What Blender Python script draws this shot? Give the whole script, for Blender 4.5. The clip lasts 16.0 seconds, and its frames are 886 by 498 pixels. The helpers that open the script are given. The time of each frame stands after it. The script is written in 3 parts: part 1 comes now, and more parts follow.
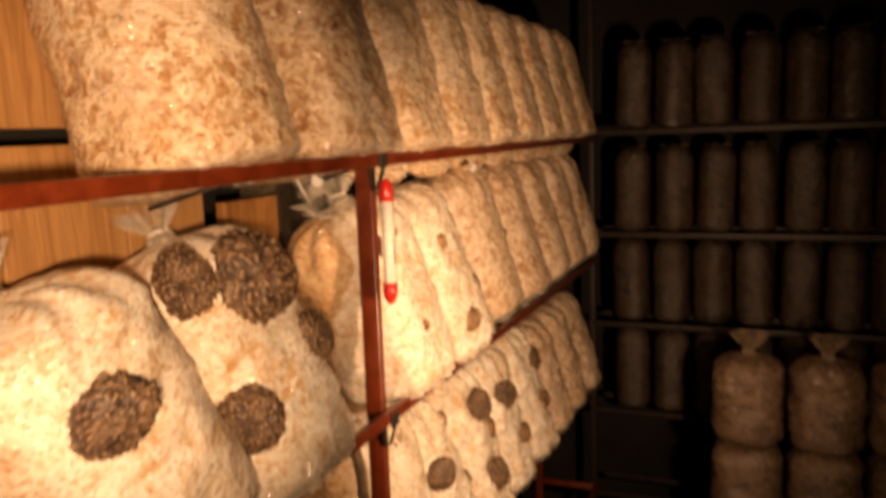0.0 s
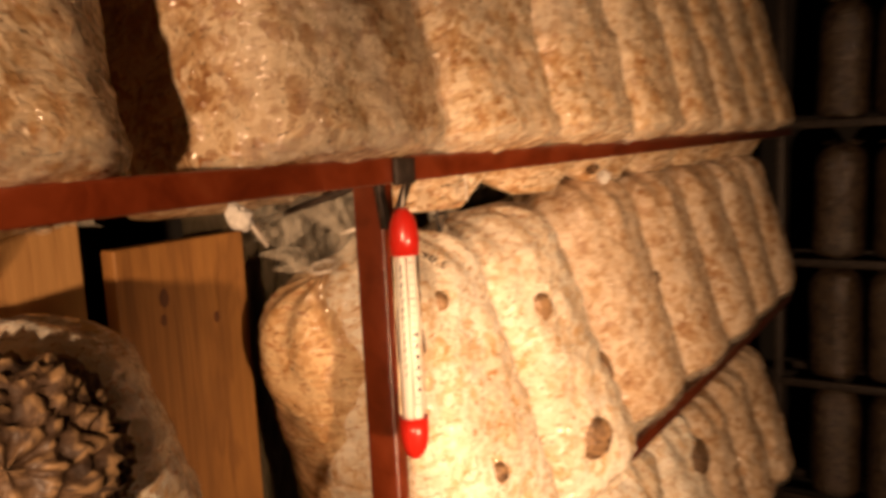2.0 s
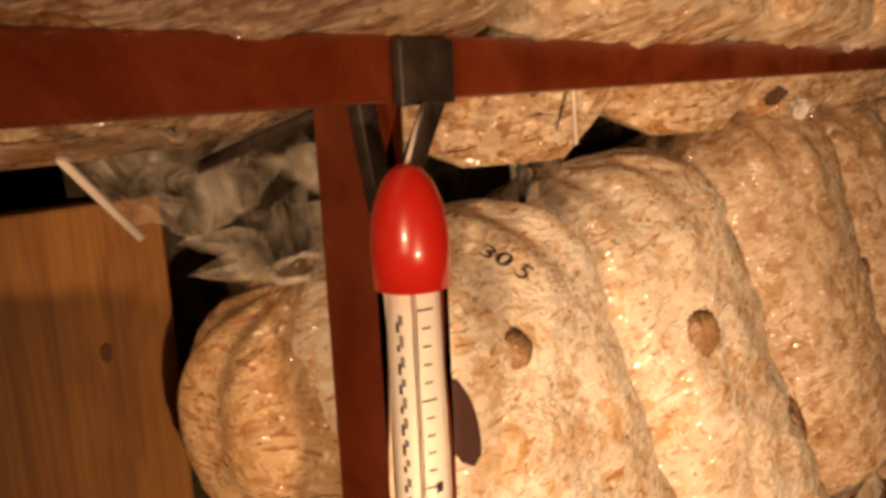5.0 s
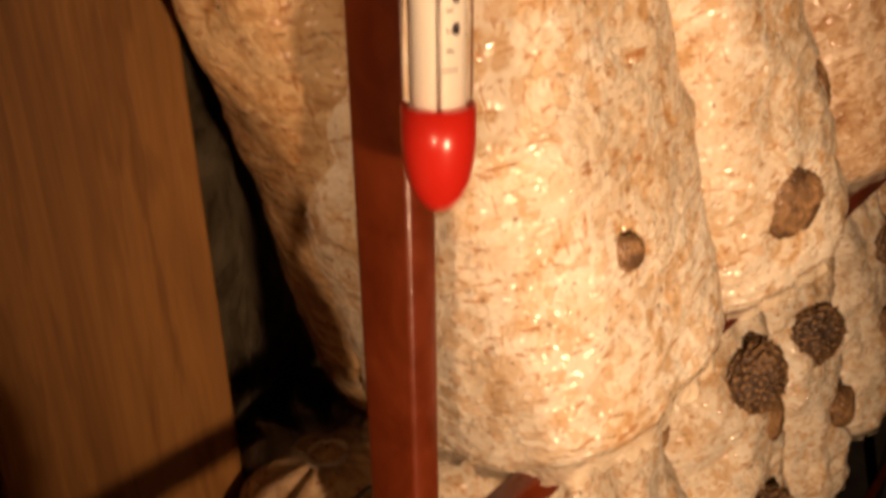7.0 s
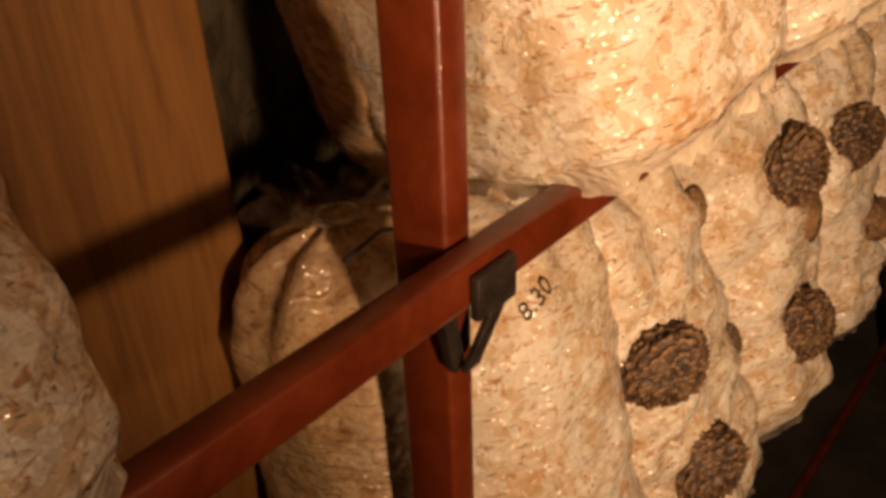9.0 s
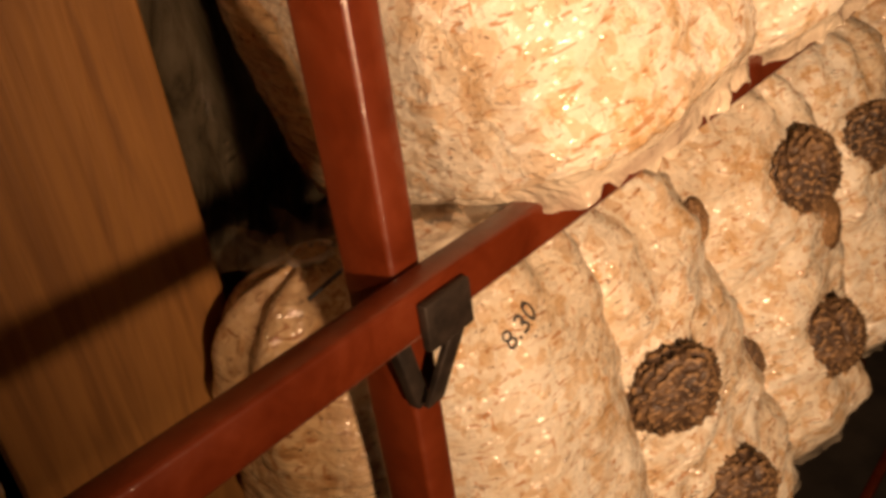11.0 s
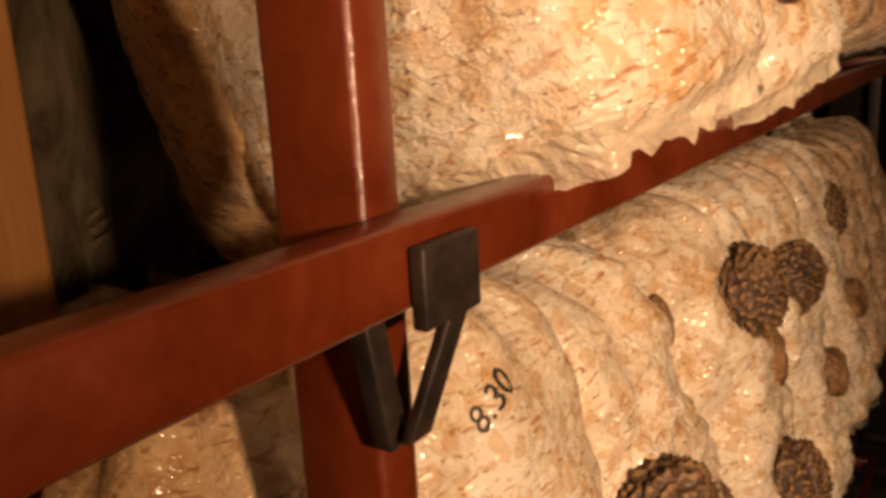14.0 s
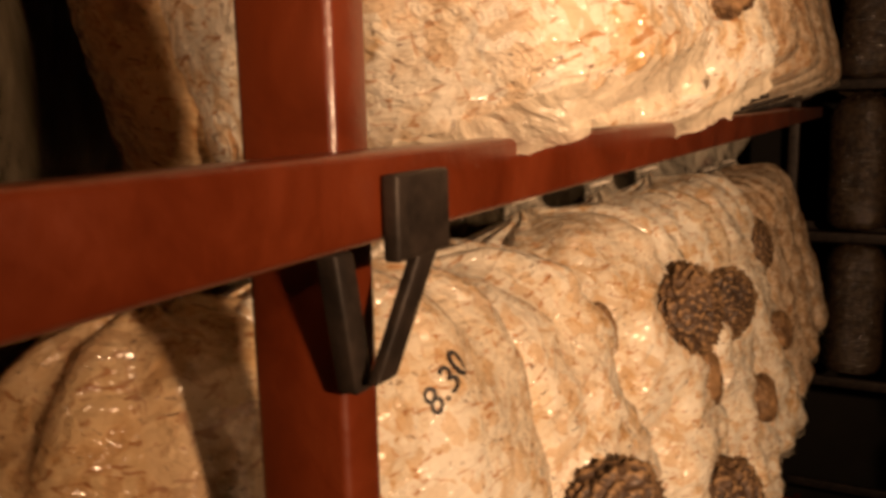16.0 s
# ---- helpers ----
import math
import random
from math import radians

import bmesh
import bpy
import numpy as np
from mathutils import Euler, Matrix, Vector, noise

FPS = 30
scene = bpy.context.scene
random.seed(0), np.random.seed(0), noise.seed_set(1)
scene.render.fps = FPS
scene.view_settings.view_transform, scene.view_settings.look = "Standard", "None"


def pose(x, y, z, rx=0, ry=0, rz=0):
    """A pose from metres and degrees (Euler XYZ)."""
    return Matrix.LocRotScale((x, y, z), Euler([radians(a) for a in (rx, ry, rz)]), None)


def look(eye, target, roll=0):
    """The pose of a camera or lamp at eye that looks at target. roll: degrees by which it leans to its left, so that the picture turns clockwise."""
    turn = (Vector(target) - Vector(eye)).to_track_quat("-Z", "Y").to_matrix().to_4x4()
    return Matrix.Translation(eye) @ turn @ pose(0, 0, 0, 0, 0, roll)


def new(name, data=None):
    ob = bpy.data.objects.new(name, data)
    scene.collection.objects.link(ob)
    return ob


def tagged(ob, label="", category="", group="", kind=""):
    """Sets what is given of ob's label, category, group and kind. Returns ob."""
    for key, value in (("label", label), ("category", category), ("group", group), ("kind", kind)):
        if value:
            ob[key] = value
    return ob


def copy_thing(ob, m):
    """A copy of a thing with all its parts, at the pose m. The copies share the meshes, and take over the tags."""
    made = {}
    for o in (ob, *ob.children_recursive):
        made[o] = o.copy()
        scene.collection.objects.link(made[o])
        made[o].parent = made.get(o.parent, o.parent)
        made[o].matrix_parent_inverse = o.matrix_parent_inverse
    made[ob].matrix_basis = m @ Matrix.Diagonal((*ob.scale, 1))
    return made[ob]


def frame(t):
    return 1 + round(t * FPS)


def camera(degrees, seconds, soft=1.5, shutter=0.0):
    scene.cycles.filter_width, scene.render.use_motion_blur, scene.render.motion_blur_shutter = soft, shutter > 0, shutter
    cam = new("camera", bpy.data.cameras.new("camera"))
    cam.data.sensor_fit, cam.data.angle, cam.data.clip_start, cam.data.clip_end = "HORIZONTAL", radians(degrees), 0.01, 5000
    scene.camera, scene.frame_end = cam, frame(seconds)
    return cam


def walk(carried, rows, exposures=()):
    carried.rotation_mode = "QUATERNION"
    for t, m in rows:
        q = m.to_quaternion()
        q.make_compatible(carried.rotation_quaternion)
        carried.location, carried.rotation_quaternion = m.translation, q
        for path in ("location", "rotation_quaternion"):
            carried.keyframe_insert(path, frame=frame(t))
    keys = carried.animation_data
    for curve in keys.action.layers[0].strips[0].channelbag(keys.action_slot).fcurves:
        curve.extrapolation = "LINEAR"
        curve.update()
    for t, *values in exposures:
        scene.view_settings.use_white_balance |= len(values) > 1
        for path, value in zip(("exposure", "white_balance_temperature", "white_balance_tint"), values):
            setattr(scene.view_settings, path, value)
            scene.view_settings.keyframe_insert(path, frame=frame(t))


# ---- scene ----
cam = camera(57.6, 16.0, soft=3.6, shutter=0.5)
EXPOSURES = [(0.0, 0.2), (1.5, 0.2), (2.5, 0.1), (3.0, -0.1), (5.5, -0.25), (7.0, -0.45), (9.0, -0.35), (11.3, -0.15), (12.2, -0.95), (13.1, -0.95), (14.0, -0.2), (16.0, -0.2)]
PATH = [
    (0, (0.503, -1.0, 1.543), (-0.258, 0.827, 1.255), -2.1),
    (0.5, (0.46, -0.881, 1.568), (-0.365, 0.933, 1.391), -1.4),
    (1, (0.395, -0.723, 1.563), (-0.399, 1.099, 1.341), -1.7),
    (1.5, (0.351, -0.593, 1.541), (-0.485, 1.21, 1.313), -2.3),
    (2, (0.33, -0.454, 1.527), (-0.762, 1.2, 1.257), -2.8),
    (2.5, (0.283, -0.332, 1.519), (-1.012, 1.151, 1.164), -2.2),
    (3, (0.223, -0.247, 1.514), (-1.073, 1.223, 1.118), -2.3),
    (5.5, (0.155, -0.174, 1.495), (-1.12, 1.313, 1.087), -2.6),
    (6, (0.16, -0.18, 1.476), (-1.111, 1.274, 0.955), -1.3),
    (6.5, (0.155, -0.179, 1.433), (-1.075, 1.222, 0.708), -1.0),
    (7, (0.156, -0.183, 1.397), (-1.041, 1.174, 0.547), -0.5),
    (7.5, (0.147, -0.18, 1.357), (-1.008, 1.178, 0.452), -0.1),
    (8, (0.152, -0.19, 1.326), (-0.989, 1.116, 0.33), -0.3),
    (8.5, (0.155, -0.194, 1.309), (-0.987, 1.065, 0.255), -2.0),
    (9, (0.145, -0.187, 1.296), (-0.987, 1.083, 0.245), -2.2),
    (11.5, (0.164, -0.143, 1.271), (-1.177, 1.05, 0.39), -11.1),
    (12, (0.16, -0.121, 1.231), (-1.387, 0.929, 0.521), -9.0),
    (12.5, (0.116, -0.095, 1.181), (-1.459, 0.974, 0.569), -11.7),
    (13, (0.11, -0.077, 1.165), (-1.496, 1.001, 0.655), -10.1),
    (13.5, (0.105, -0.091, 1.18), (-1.302, 1.268, 0.762), -6.9),
    (14, (0.094, -0.141, 1.181), (-0.976, 1.486, 0.724), -3.2),
    (14.5, (0.093, -0.15, 1.17), (-0.909, 1.526, 0.739), -5.5),
    (15, (0.088, -0.151, 1.165), (-0.909, 1.54, 0.783), -5.1),
    (15.5, (0.084, -0.15, 1.161), (-0.914, 1.555, 0.847), -4.3),
    (16, (0.088, -0.149, 1.157), (-0.845, 1.587, 0.817), -1.2),
]
walk(cam, [(t, look(eye, target, roll)) for t, eye, target, roll in PATH], EXPOSURES)


# ---- light ----
world = bpy.data.worlds.new("world")
scene.world = world
world.use_nodes = True
world.node_tree.nodes["Background"].inputs[0].default_value = (1.0, 0.72, 0.42, 1)
world.node_tree.nodes["Background"].inputs[1].default_value = 0.004

torch = bpy.data.lights.new("torch", "SPOT")
TORCH_COLOR = (1.0, 0.605, 0.345)


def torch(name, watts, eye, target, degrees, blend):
    """A still lamp for the carried hand torch, shining on the rack from eye."""
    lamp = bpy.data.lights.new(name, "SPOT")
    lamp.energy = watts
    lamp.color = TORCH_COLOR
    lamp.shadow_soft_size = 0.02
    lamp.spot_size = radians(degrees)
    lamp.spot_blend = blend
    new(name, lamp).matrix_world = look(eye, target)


torch("torch", 57.0, (0.62, -0.31, 1.29), (0.07, 0.51, 1.21), 95, 1.0)
# added second lamp: the same torch's earlier place, brightens the left bags
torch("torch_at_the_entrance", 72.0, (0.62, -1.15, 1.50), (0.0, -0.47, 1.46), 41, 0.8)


# ---- materials ----
def material(name, rough=0.6, metal=0.0, coat=0.0, coat_rough=0.15):
    mat = bpy.data.materials.new(name)
    mat.use_nodes = True
    nt = mat.node_tree
    b = nt.nodes["Principled BSDF"]
    b.inputs["Roughness"].default_value = rough
    b.inputs["Metallic"].default_value = metal
    b.inputs["Coat Weight"].default_value = coat
    b.inputs["Coat Roughness"].default_value = coat_rough
    return mat, nt, b


def coords(nt, scale=(1, 1, 1), spread=3.0):
    """Object coordinates, shifted by chance from object to object."""
    tc = nt.nodes.new("ShaderNodeTexCoord")
    info = nt.nodes.new("ShaderNodeObjectInfo")
    mul = nt.nodes.new("ShaderNodeMath")
    mul.operation = "MULTIPLY"
    mul.inputs[1].default_value = spread
    nt.links.new(info.outputs["Random"], mul.inputs[0])
    add = nt.nodes.new("ShaderNodeVectorMath")
    nt.links.new(tc.outputs["Object"], add.inputs[0])
    nt.links.new(mul.outputs[0], add.inputs[1])
    mp = nt.nodes.new("ShaderNodeMapping")
    mp.inputs["Scale"].default_value = scale
    nt.links.new(add.outputs[0], mp.inputs["Vector"])
    return mp.outputs[0]


def noise_tex(nt, vec, scale, detail=4.0, rough=0.55, distortion=0.0):
    n = nt.nodes.new("ShaderNodeTexNoise")
    n.inputs["Scale"].default_value = scale
    n.inputs["Detail"].default_value = detail
    n.inputs["Roughness"].default_value = rough
    n.inputs["Distortion"].default_value = distortion
    nt.links.new(vec, n.inputs["Vector"])
    return n.outputs["Fac"]


def ramp(nt, fac, stops):
    r = nt.nodes.new("ShaderNodeValToRGB")
    els = r.color_ramp.elements
    while len(els) < len(stops):
        els.new(0.5)
    for e, (p, c) in zip(els, stops):
        e.position = p
        e.color = (*c, 1) if len(c) == 3 else c
    nt.links.new(fac, r.inputs[0])
    return r.outputs[0]


def mix(nt, fac, a, b, mode="MIX"):
    m = nt.nodes.new("ShaderNodeMix")
    m.data_type, m.blend_type = "RGBA", mode
    for sock, v in ((m.inputs[0], fac), (m.inputs[6], a), (m.inputs[7], b)):
        if isinstance(v, (int, float)):
            sock.default_value = v
        elif isinstance(v, tuple):
            sock.default_value = (*v, 1)
        else:
            nt.links.new(v, sock)
    return m.outputs[2]


def bump(nt, height, strength, distance, normal=None):
    b = nt.nodes.new("ShaderNodeBump")
    b.inputs["Strength"].default_value = strength
    b.inputs["Distance"].default_value = distance
    nt.links.new(height, b.inputs["Height"])
    if normal is not None:
        nt.links.new(normal, b.inputs["Normal"])
    return b.outputs[0]


G = (0, 0, 0), (1, 1, 1)


def cells(nt, vec, scale, randomness=1.0):
    n = nt.nodes.new("ShaderNodeTexVoronoi")
    n.inputs["Scale"].default_value = scale
    n.inputs["Randomness"].default_value = randomness
    nt.links.new(vec, n.inputs["Vector"])
    sep = nt.nodes.new("ShaderNodeSeparateColor")
    nt.links.new(n.outputs["Color"], sep.inputs[0])
    return sep.outputs[0]


def warped(nt, vec, scale, amount):
    n = nt.nodes.new("ShaderNodeTexNoise")
    n.inputs["Scale"].default_value = scale
    n.inputs["Detail"].default_value = 3.0
    nt.links.new(vec, n.inputs["Vector"])
    sub = nt.nodes.new("ShaderNodeVectorMath")
    sub.operation = "SUBTRACT"
    sub.inputs[1].default_value = (0.5, 0.5, 0.5)
    nt.links.new(n.outputs["Color"], sub.inputs[0])
    mul = nt.nodes.new("ShaderNodeVectorMath")
    mul.operation = "SCALE"
    mul.inputs["Scale"].default_value = amount
    nt.links.new(sub.outputs[0], mul.inputs[0])
    add = nt.nodes.new("ShaderNodeVectorMath")
    nt.links.new(vec, add.inputs[0])
    nt.links.new(mul.outputs[0], add.inputs[1])
    return add.outputs[0]


def substrate(name, cream, tan, dark, spots=0.5, wrinkle=1.0, cover=0.5, size=24.0, haze=0.25):
    """Sawdust overgrown with white threads, seen through clear film."""
    mat, nt, b = material(name, 0.6, 0.0, 1.0, 0.17)
    b.inputs["Coat IOR"].default_value = 1.7
    v = coords(nt)
    deep = (tan[0] * 0.66, tan[1] * 0.50, tan[2] * 0.36)
    hi = tuple(min(0.93, c * k) for c, k in zip(cream, (1.10, 1.19, 1.34)))
    big = noise_tex(nt, v, size, 8.0, 0.74, 0.7)
    col = ramp(nt, big, [(cover - 0.13, deep), (cover - 0.05, tan), (cover + 0.03, cream), (cover + 0.14, hi)])
    # rounded tufts of white growth between the chips, each one paler or browner by chance
    near = warped(nt, v, 70.0, 0.016)
    tuft = cells(nt, near, 105.0)
    col = mix(nt, ramp(nt, tuft, [(0.40, (0, 0, 0)), (0.62, (0.85, 0.85, 0.85))]), col, hi)
    col = mix(nt, ramp(nt, cells(nt, warped(nt, v, 90.0, 0.012), 150.0), [(0.66, (0, 0, 0)), (0.86, (0.62, 0.62, 0.62))]), col, tan)
    # slivers of wood lying two ways
    s1 = noise_tex(nt, coords(nt, (1.0, 1.0, 3.6)), 96.0, 2.0, 0.5, 0.9)
    s2 = noise_tex(nt, coords(nt, (3.0, 3.0, 1.0), 5.0), 100.0, 2.0, 0.5, 1.0)
    col = mix(nt, ramp(nt, s1, [(0.61, (0, 0, 0)), (0.67, (0.85, 0.85, 0.85))]), col, (tan[0] * 0.72, tan[1] * 0.5, tan[2] * 0.32))
    col = mix(nt, ramp(nt, s2, [(0.64, (0, 0, 0)), (0.70, (0.7, 0.7, 0.7))]), col, (tan[0] * 0.82, tan[1] * 0.58, tan[2] * 0.36))
    specks = ramp(nt, noise_tex(nt, coords(nt, (1, 1, 1.6), 9.0), 190.0, 3.0, 0.65, 0.8),
                  [(0.64, (0, 0, 0)), (0.69, (spots, spots, spots))])
    col = mix(nt, specks, col, dark)
    blot = ramp(nt, noise_tex(nt, v, 9.0, 4.0, 0.6, 0.8), [(0.34, (0.88, 0.82, 0.74)), (0.58, (1, 1, 1))])
    col = mix(nt, 1.0, col, blot, "MULTIPLY")
    # cloudy film standing off the block in upright streaks
    cloud = ramp(nt, noise_tex(nt, coords(nt, (1.0, 1.0, 0.35), 6.0), 16.0, 3.0, 0.6, 0.8), [(0.48, (0, 0, 0)), (0.70, (haze, haze, haze))])
    col = mix(nt, cloud, col, (0.74, 0.64, 0.51))
    nt.links.new(col, b.inputs["Base Color"])
    flakes = noise_tex(nt, coords(nt, (1.0, 1.0, 2.0), 2.0), 62.0, 4.0, 0.62, 1.0)
    grain = bump(nt, tuft, 0.35, 0.004, bump(nt, big, 0.45, 0.010, bump(nt, flakes, 0.45, 0.008, bump(nt, noise_tex(nt, v, 120.0, 3.0, 0.6, 0.8), 0.3, 0.003))))
    nt.links.new(grain, b.inputs["Normal"])
    folds = noise_tex(nt, coords(nt, (1.0, 1.0, 3.0)), 26.0, 1.0, 0.5, 1.2)
    fine = noise_tex(nt, coords(nt, (1.6, 1.6, 4.5), 7.0), 70.0, 0.5, 0.5, 1.0)
    film = bump(nt, folds, 1.0, 0.018 * wrinkle, bump(nt, fine, 1.0, 0.0042 * wrinkle))
    nt.links.new(film, b.inputs["Coat Normal"])
    return mat


WHITE_BLOCK = substrate("white_block", (0.84, 0.73, 0.55), (0.68, 0.45, 0.22), (0.15, 0.07, 0.03), 0.85, 0.9, 0.445)
TAN_BLOCK = substrate("tan_block", (0.76, 0.57, 0.35), (0.52, 0.30, 0.12), (0.09, 0.045, 0.02), 0.9, 1.2, 0.51, 60.0, 0.5)
STRAW_BLOCK = substrate("straw_block", (0.56, 0.37, 0.18), (0.42, 0.235, 0.09), (0.12, 0.055, 0.02), 0.8, 1.2, 0.47, 34.0)
BARK_BLOCK = substrate("bark_block", (0.64, 0.46, 0.265), (0.40, 0.225, 0.09), (0.05, 0.025, 0.012), 1.0, 1.2, 0.53, 60.0, 0.5)
PINK_BLOCK = substrate("pink_block", (0.74, 0.56, 0.37), (0.52, 0.33, 0.17), (0.14, 0.065, 0.03), 0.7, 1.0, 0.51, 32.0)
# brown sawdust of the low pile, darkened because little light gets there
LOW_DIM_BLOCK = substrate("low_dim_block", (0.14, 0.083, 0.038), (0.07, 0.038, 0.017), (0.06, 0.03, 0.015), 0.6, 1.0, 0.5, 24.0, 0.0)
# far rack sawdust: the dark of the aisle end is in its colour
FAR_DIM_BLOCK = substrate("far_dim_block", (0.065, 0.036, 0.015), (0.027, 0.014, 0.006), (0.03, 0.015, 0.008), 0.5, 1.0, 0.52, 24.0, 0.0)


def clear_film(name="clear_film", low=0.06, high=0.42, color=(0.58, 0.50, 0.38), rough=0.16):
    mat, nt, b = material(name, rough)
    v = coords(nt)
    b.inputs["Base Color"].default_value = (*color, 1)
    fac = ramp(nt, noise_tex(nt, v, 45.0, 4.0, 0.6, 1.5), [(0.35, (low, low, low)), (0.7, (high, high, high))])
    nt.links.new(fac, b.inputs["Alpha"])
    nt.links.new(bump(nt, noise_tex(nt, v, 60.0, 4.0, 0.6, 1.0), 0.8, 0.006), b.inputs["Normal"])
    return mat


FILM = clear_film()
# hazier copy of the film, its tint darkened for the dim racks
DIM_FILM = clear_film("dim_film", 0.25, 0.6, (0.20, 0.14, 0.08))
LOOSE = clear_film("loose_film", 0.03, 0.34, (0.74, 0.66, 0.52), 0.07)
HEM = clear_film("hem_film", 0.45, 0.9, (0.76, 0.66, 0.50))


def dark_flesh():
    mat, nt, b = material("dark_flesh", 0.62, 0.0, 0.12, 0.3)
    v = coords(nt)
    patches = noise_tex(nt, v, 55.0, 3.0, 0.6, 0.5)
    col = ramp(nt, patches, [(0.36, (0.030, 0.015, 0.007)), (0.52, (0.075, 0.040, 0.019)), (0.68, (0.17, 0.10, 0.05))])
    n = noise_tex(nt, v, 260.0, 4.0, 0.6, 1.5)
    col = mix(nt, ramp(nt, n, [(0.5, (0, 0, 0)), (0.66, (0.7, 0.7, 0.7))]), col, (0.04, 0.02, 0.010))
    # paler crests: tan fold edges, with their highlights painted into the colour
    geo = nt.nodes.new("ShaderNodeNewGeometry")
    crest = ramp(nt, geo.outputs["Pointiness"], [(0.512, (0, 0, 0)), (0.565, (0.85, 0.85, 0.85))])
    col = mix(nt, crest, col, (0.33, 0.20, 0.092))
    nt.links.new(col, b.inputs["Base Color"])
    nt.links.new(bump(nt, n, 0.4, 0.002), b.inputs["Normal"])
    return mat


FLESH = dark_flesh()


def pale_flesh():
    mat, nt, b = material("pale_flesh", 0.7, 0.0, 0.4, 0.25)
    v = coords(nt)
    n = noise_tex(nt, v, 60.0, 4.0, 0.6, 1.0)
    nt.links.new(ramp(nt, n, [(0.40, (0.085, 0.042, 0.015)), (0.62, (0.31, 0.18, 0.08))]), b.inputs["Base Color"])
    nt.links.new(bump(nt, n, 0.6, 0.004), b.inputs["Normal"])
    return mat


PALE = pale_flesh()


def red_paint():
    mat, nt, b = material("red_paint", 0.42, 0.0, 0.4, 0.16)
    v = coords(nt)
    n = noise_tex(nt, v, 28.0, 5.0, 0.65, 0.6)
    col = ramp(nt, n, [(0.3, (0.085, 0.013, 0.003)), (0.6, (0.15, 0.025, 0.005)), (0.8, (0.19, 0.040, 0.009))])
    chips = ramp(nt, noise_tex(nt, v, 110.0, 5.0, 0.7), [(0.70, (0, 0, 0)), (0.74, (0.8, 0.8, 0.8))])
    col = mix(nt, chips, col, (0.10, 0.035, 0.02))
    nt.links.new(col, b.inputs["Base Color"])
    r = ramp(nt, n, [(0.3, (0.28, 0.28, 0.28)), (0.7, (0.5, 0.5, 0.5))])
    nt.links.new(r, b.inputs["Roughness"])
    nt.links.new(bump(nt, noise_tex(nt, v, 160.0, 4.0), 0.3, 0.001), b.inputs["Normal"])
    nt.links.new(bump(nt, noise_tex(nt, v, 420.0, 2.0), 0.5, 0.001), b.inputs["Coat Normal"])
    return mat


RED = red_paint()


def worn_steel():
    mat, nt, b = material("worn_steel", 0.55, 0.3)
    v = coords(nt)
    n = noise_tex(nt, v, 90.0, 5.0, 0.65)
    nt.links.new(ramp(nt, n, [(0.35, (0.016, 0.011, 0.008)), (0.65, (0.05, 0.035, 0.026))]), b.inputs["Base Color"])
    nt.links.new(bump(nt, n, 0.5, 0.001), b.inputs["Normal"])
    return mat


STEEL = worn_steel()


def timber(name, light, deep, scale=1.0):
    mat, nt, b = material(name, 0.6)
    v = coords(nt, (7.0 * scale, 7.0 * scale, 0.55))
    v2 = coords(nt, (30.0, 30.0, 1.2), 4.0)
    rings = noise_tex(nt, v, 3.2, 4.0, 0.6, 1.8)
    fine = noise_tex(nt, v2, 6.0, 4.0, 0.6, 0.5)
    col = ramp(nt, rings, [(0.30, deep), (0.50, light), (0.58, deep), (0.72, light)])
    col = mix(nt, 0.35, col, ramp(nt, fine, [(0.35, deep), (0.65, light)]))
    nt.links.new(col, b.inputs["Base Color"])
    nt.links.new(bump(nt, fine, 0.3, 0.002), b.inputs["Normal"])
    return mat


# orange and pale yellow pine, set further apart to carry shade and light
SHADED_PINE = timber("pine", (0.29, 0.132, 0.030), (0.17, 0.070, 0.015))
PALE_PINE = timber("pale_pine", (0.46, 0.25, 0.085), (0.30, 0.145, 0.045))
DARK_TIMBER = timber("dark_timber", (0.10, 0.055, 0.028), (0.05, 0.026, 0.014))


def plain(name, color, rough=0.5, coat=0.0, vary=0.15, scale=40.0):
    mat, nt, b = material(name, rough, 0.0, coat, 0.1)
    n = noise_tex(nt, coords(nt), scale, 4.0)
    lo = tuple(c * (1 - vary) for c in color)
    hi = tuple(min(1.0, c * (1 + vary)) for c in color)
    nt.links.new(ramp(nt, n, [(0.35, lo), (0.65, hi)]), b.inputs["Base Color"])
    nt.links.new(bump(nt, n, 0.15, 0.001), b.inputs["Normal"])
    return mat


CAP_RED = plain("cap_red", (0.52, 0.018, 0.010), 0.3, 0.5, 0.08)
CARD = plain("scale_card", (0.80, 0.76, 0.66), 0.6, 0.0, 0.04)
INK = plain("ink", (0.02, 0.018, 0.02), 0.6)
KNOT = plain("knot", (0.10, 0.035, 0.012), 0.6)
COTTON = plain("cotton", (0.62, 0.58, 0.52), 0.9, 0.0, 0.1)
FLOOR = plain("concrete", (0.09, 0.075, 0.06), 0.8, 0.0, 0.3, 9.0)
WALL = plain("wall_black", (0.012, 0.009, 0.006), 0.9, 0.0, 0.3, 6.0)
DARK_RED = plain("dark_red", (0.05, 0.014, 0.007), 0.8)
PRINT = plain("print_grey", (0.16, 0.15, 0.15), 0.6)
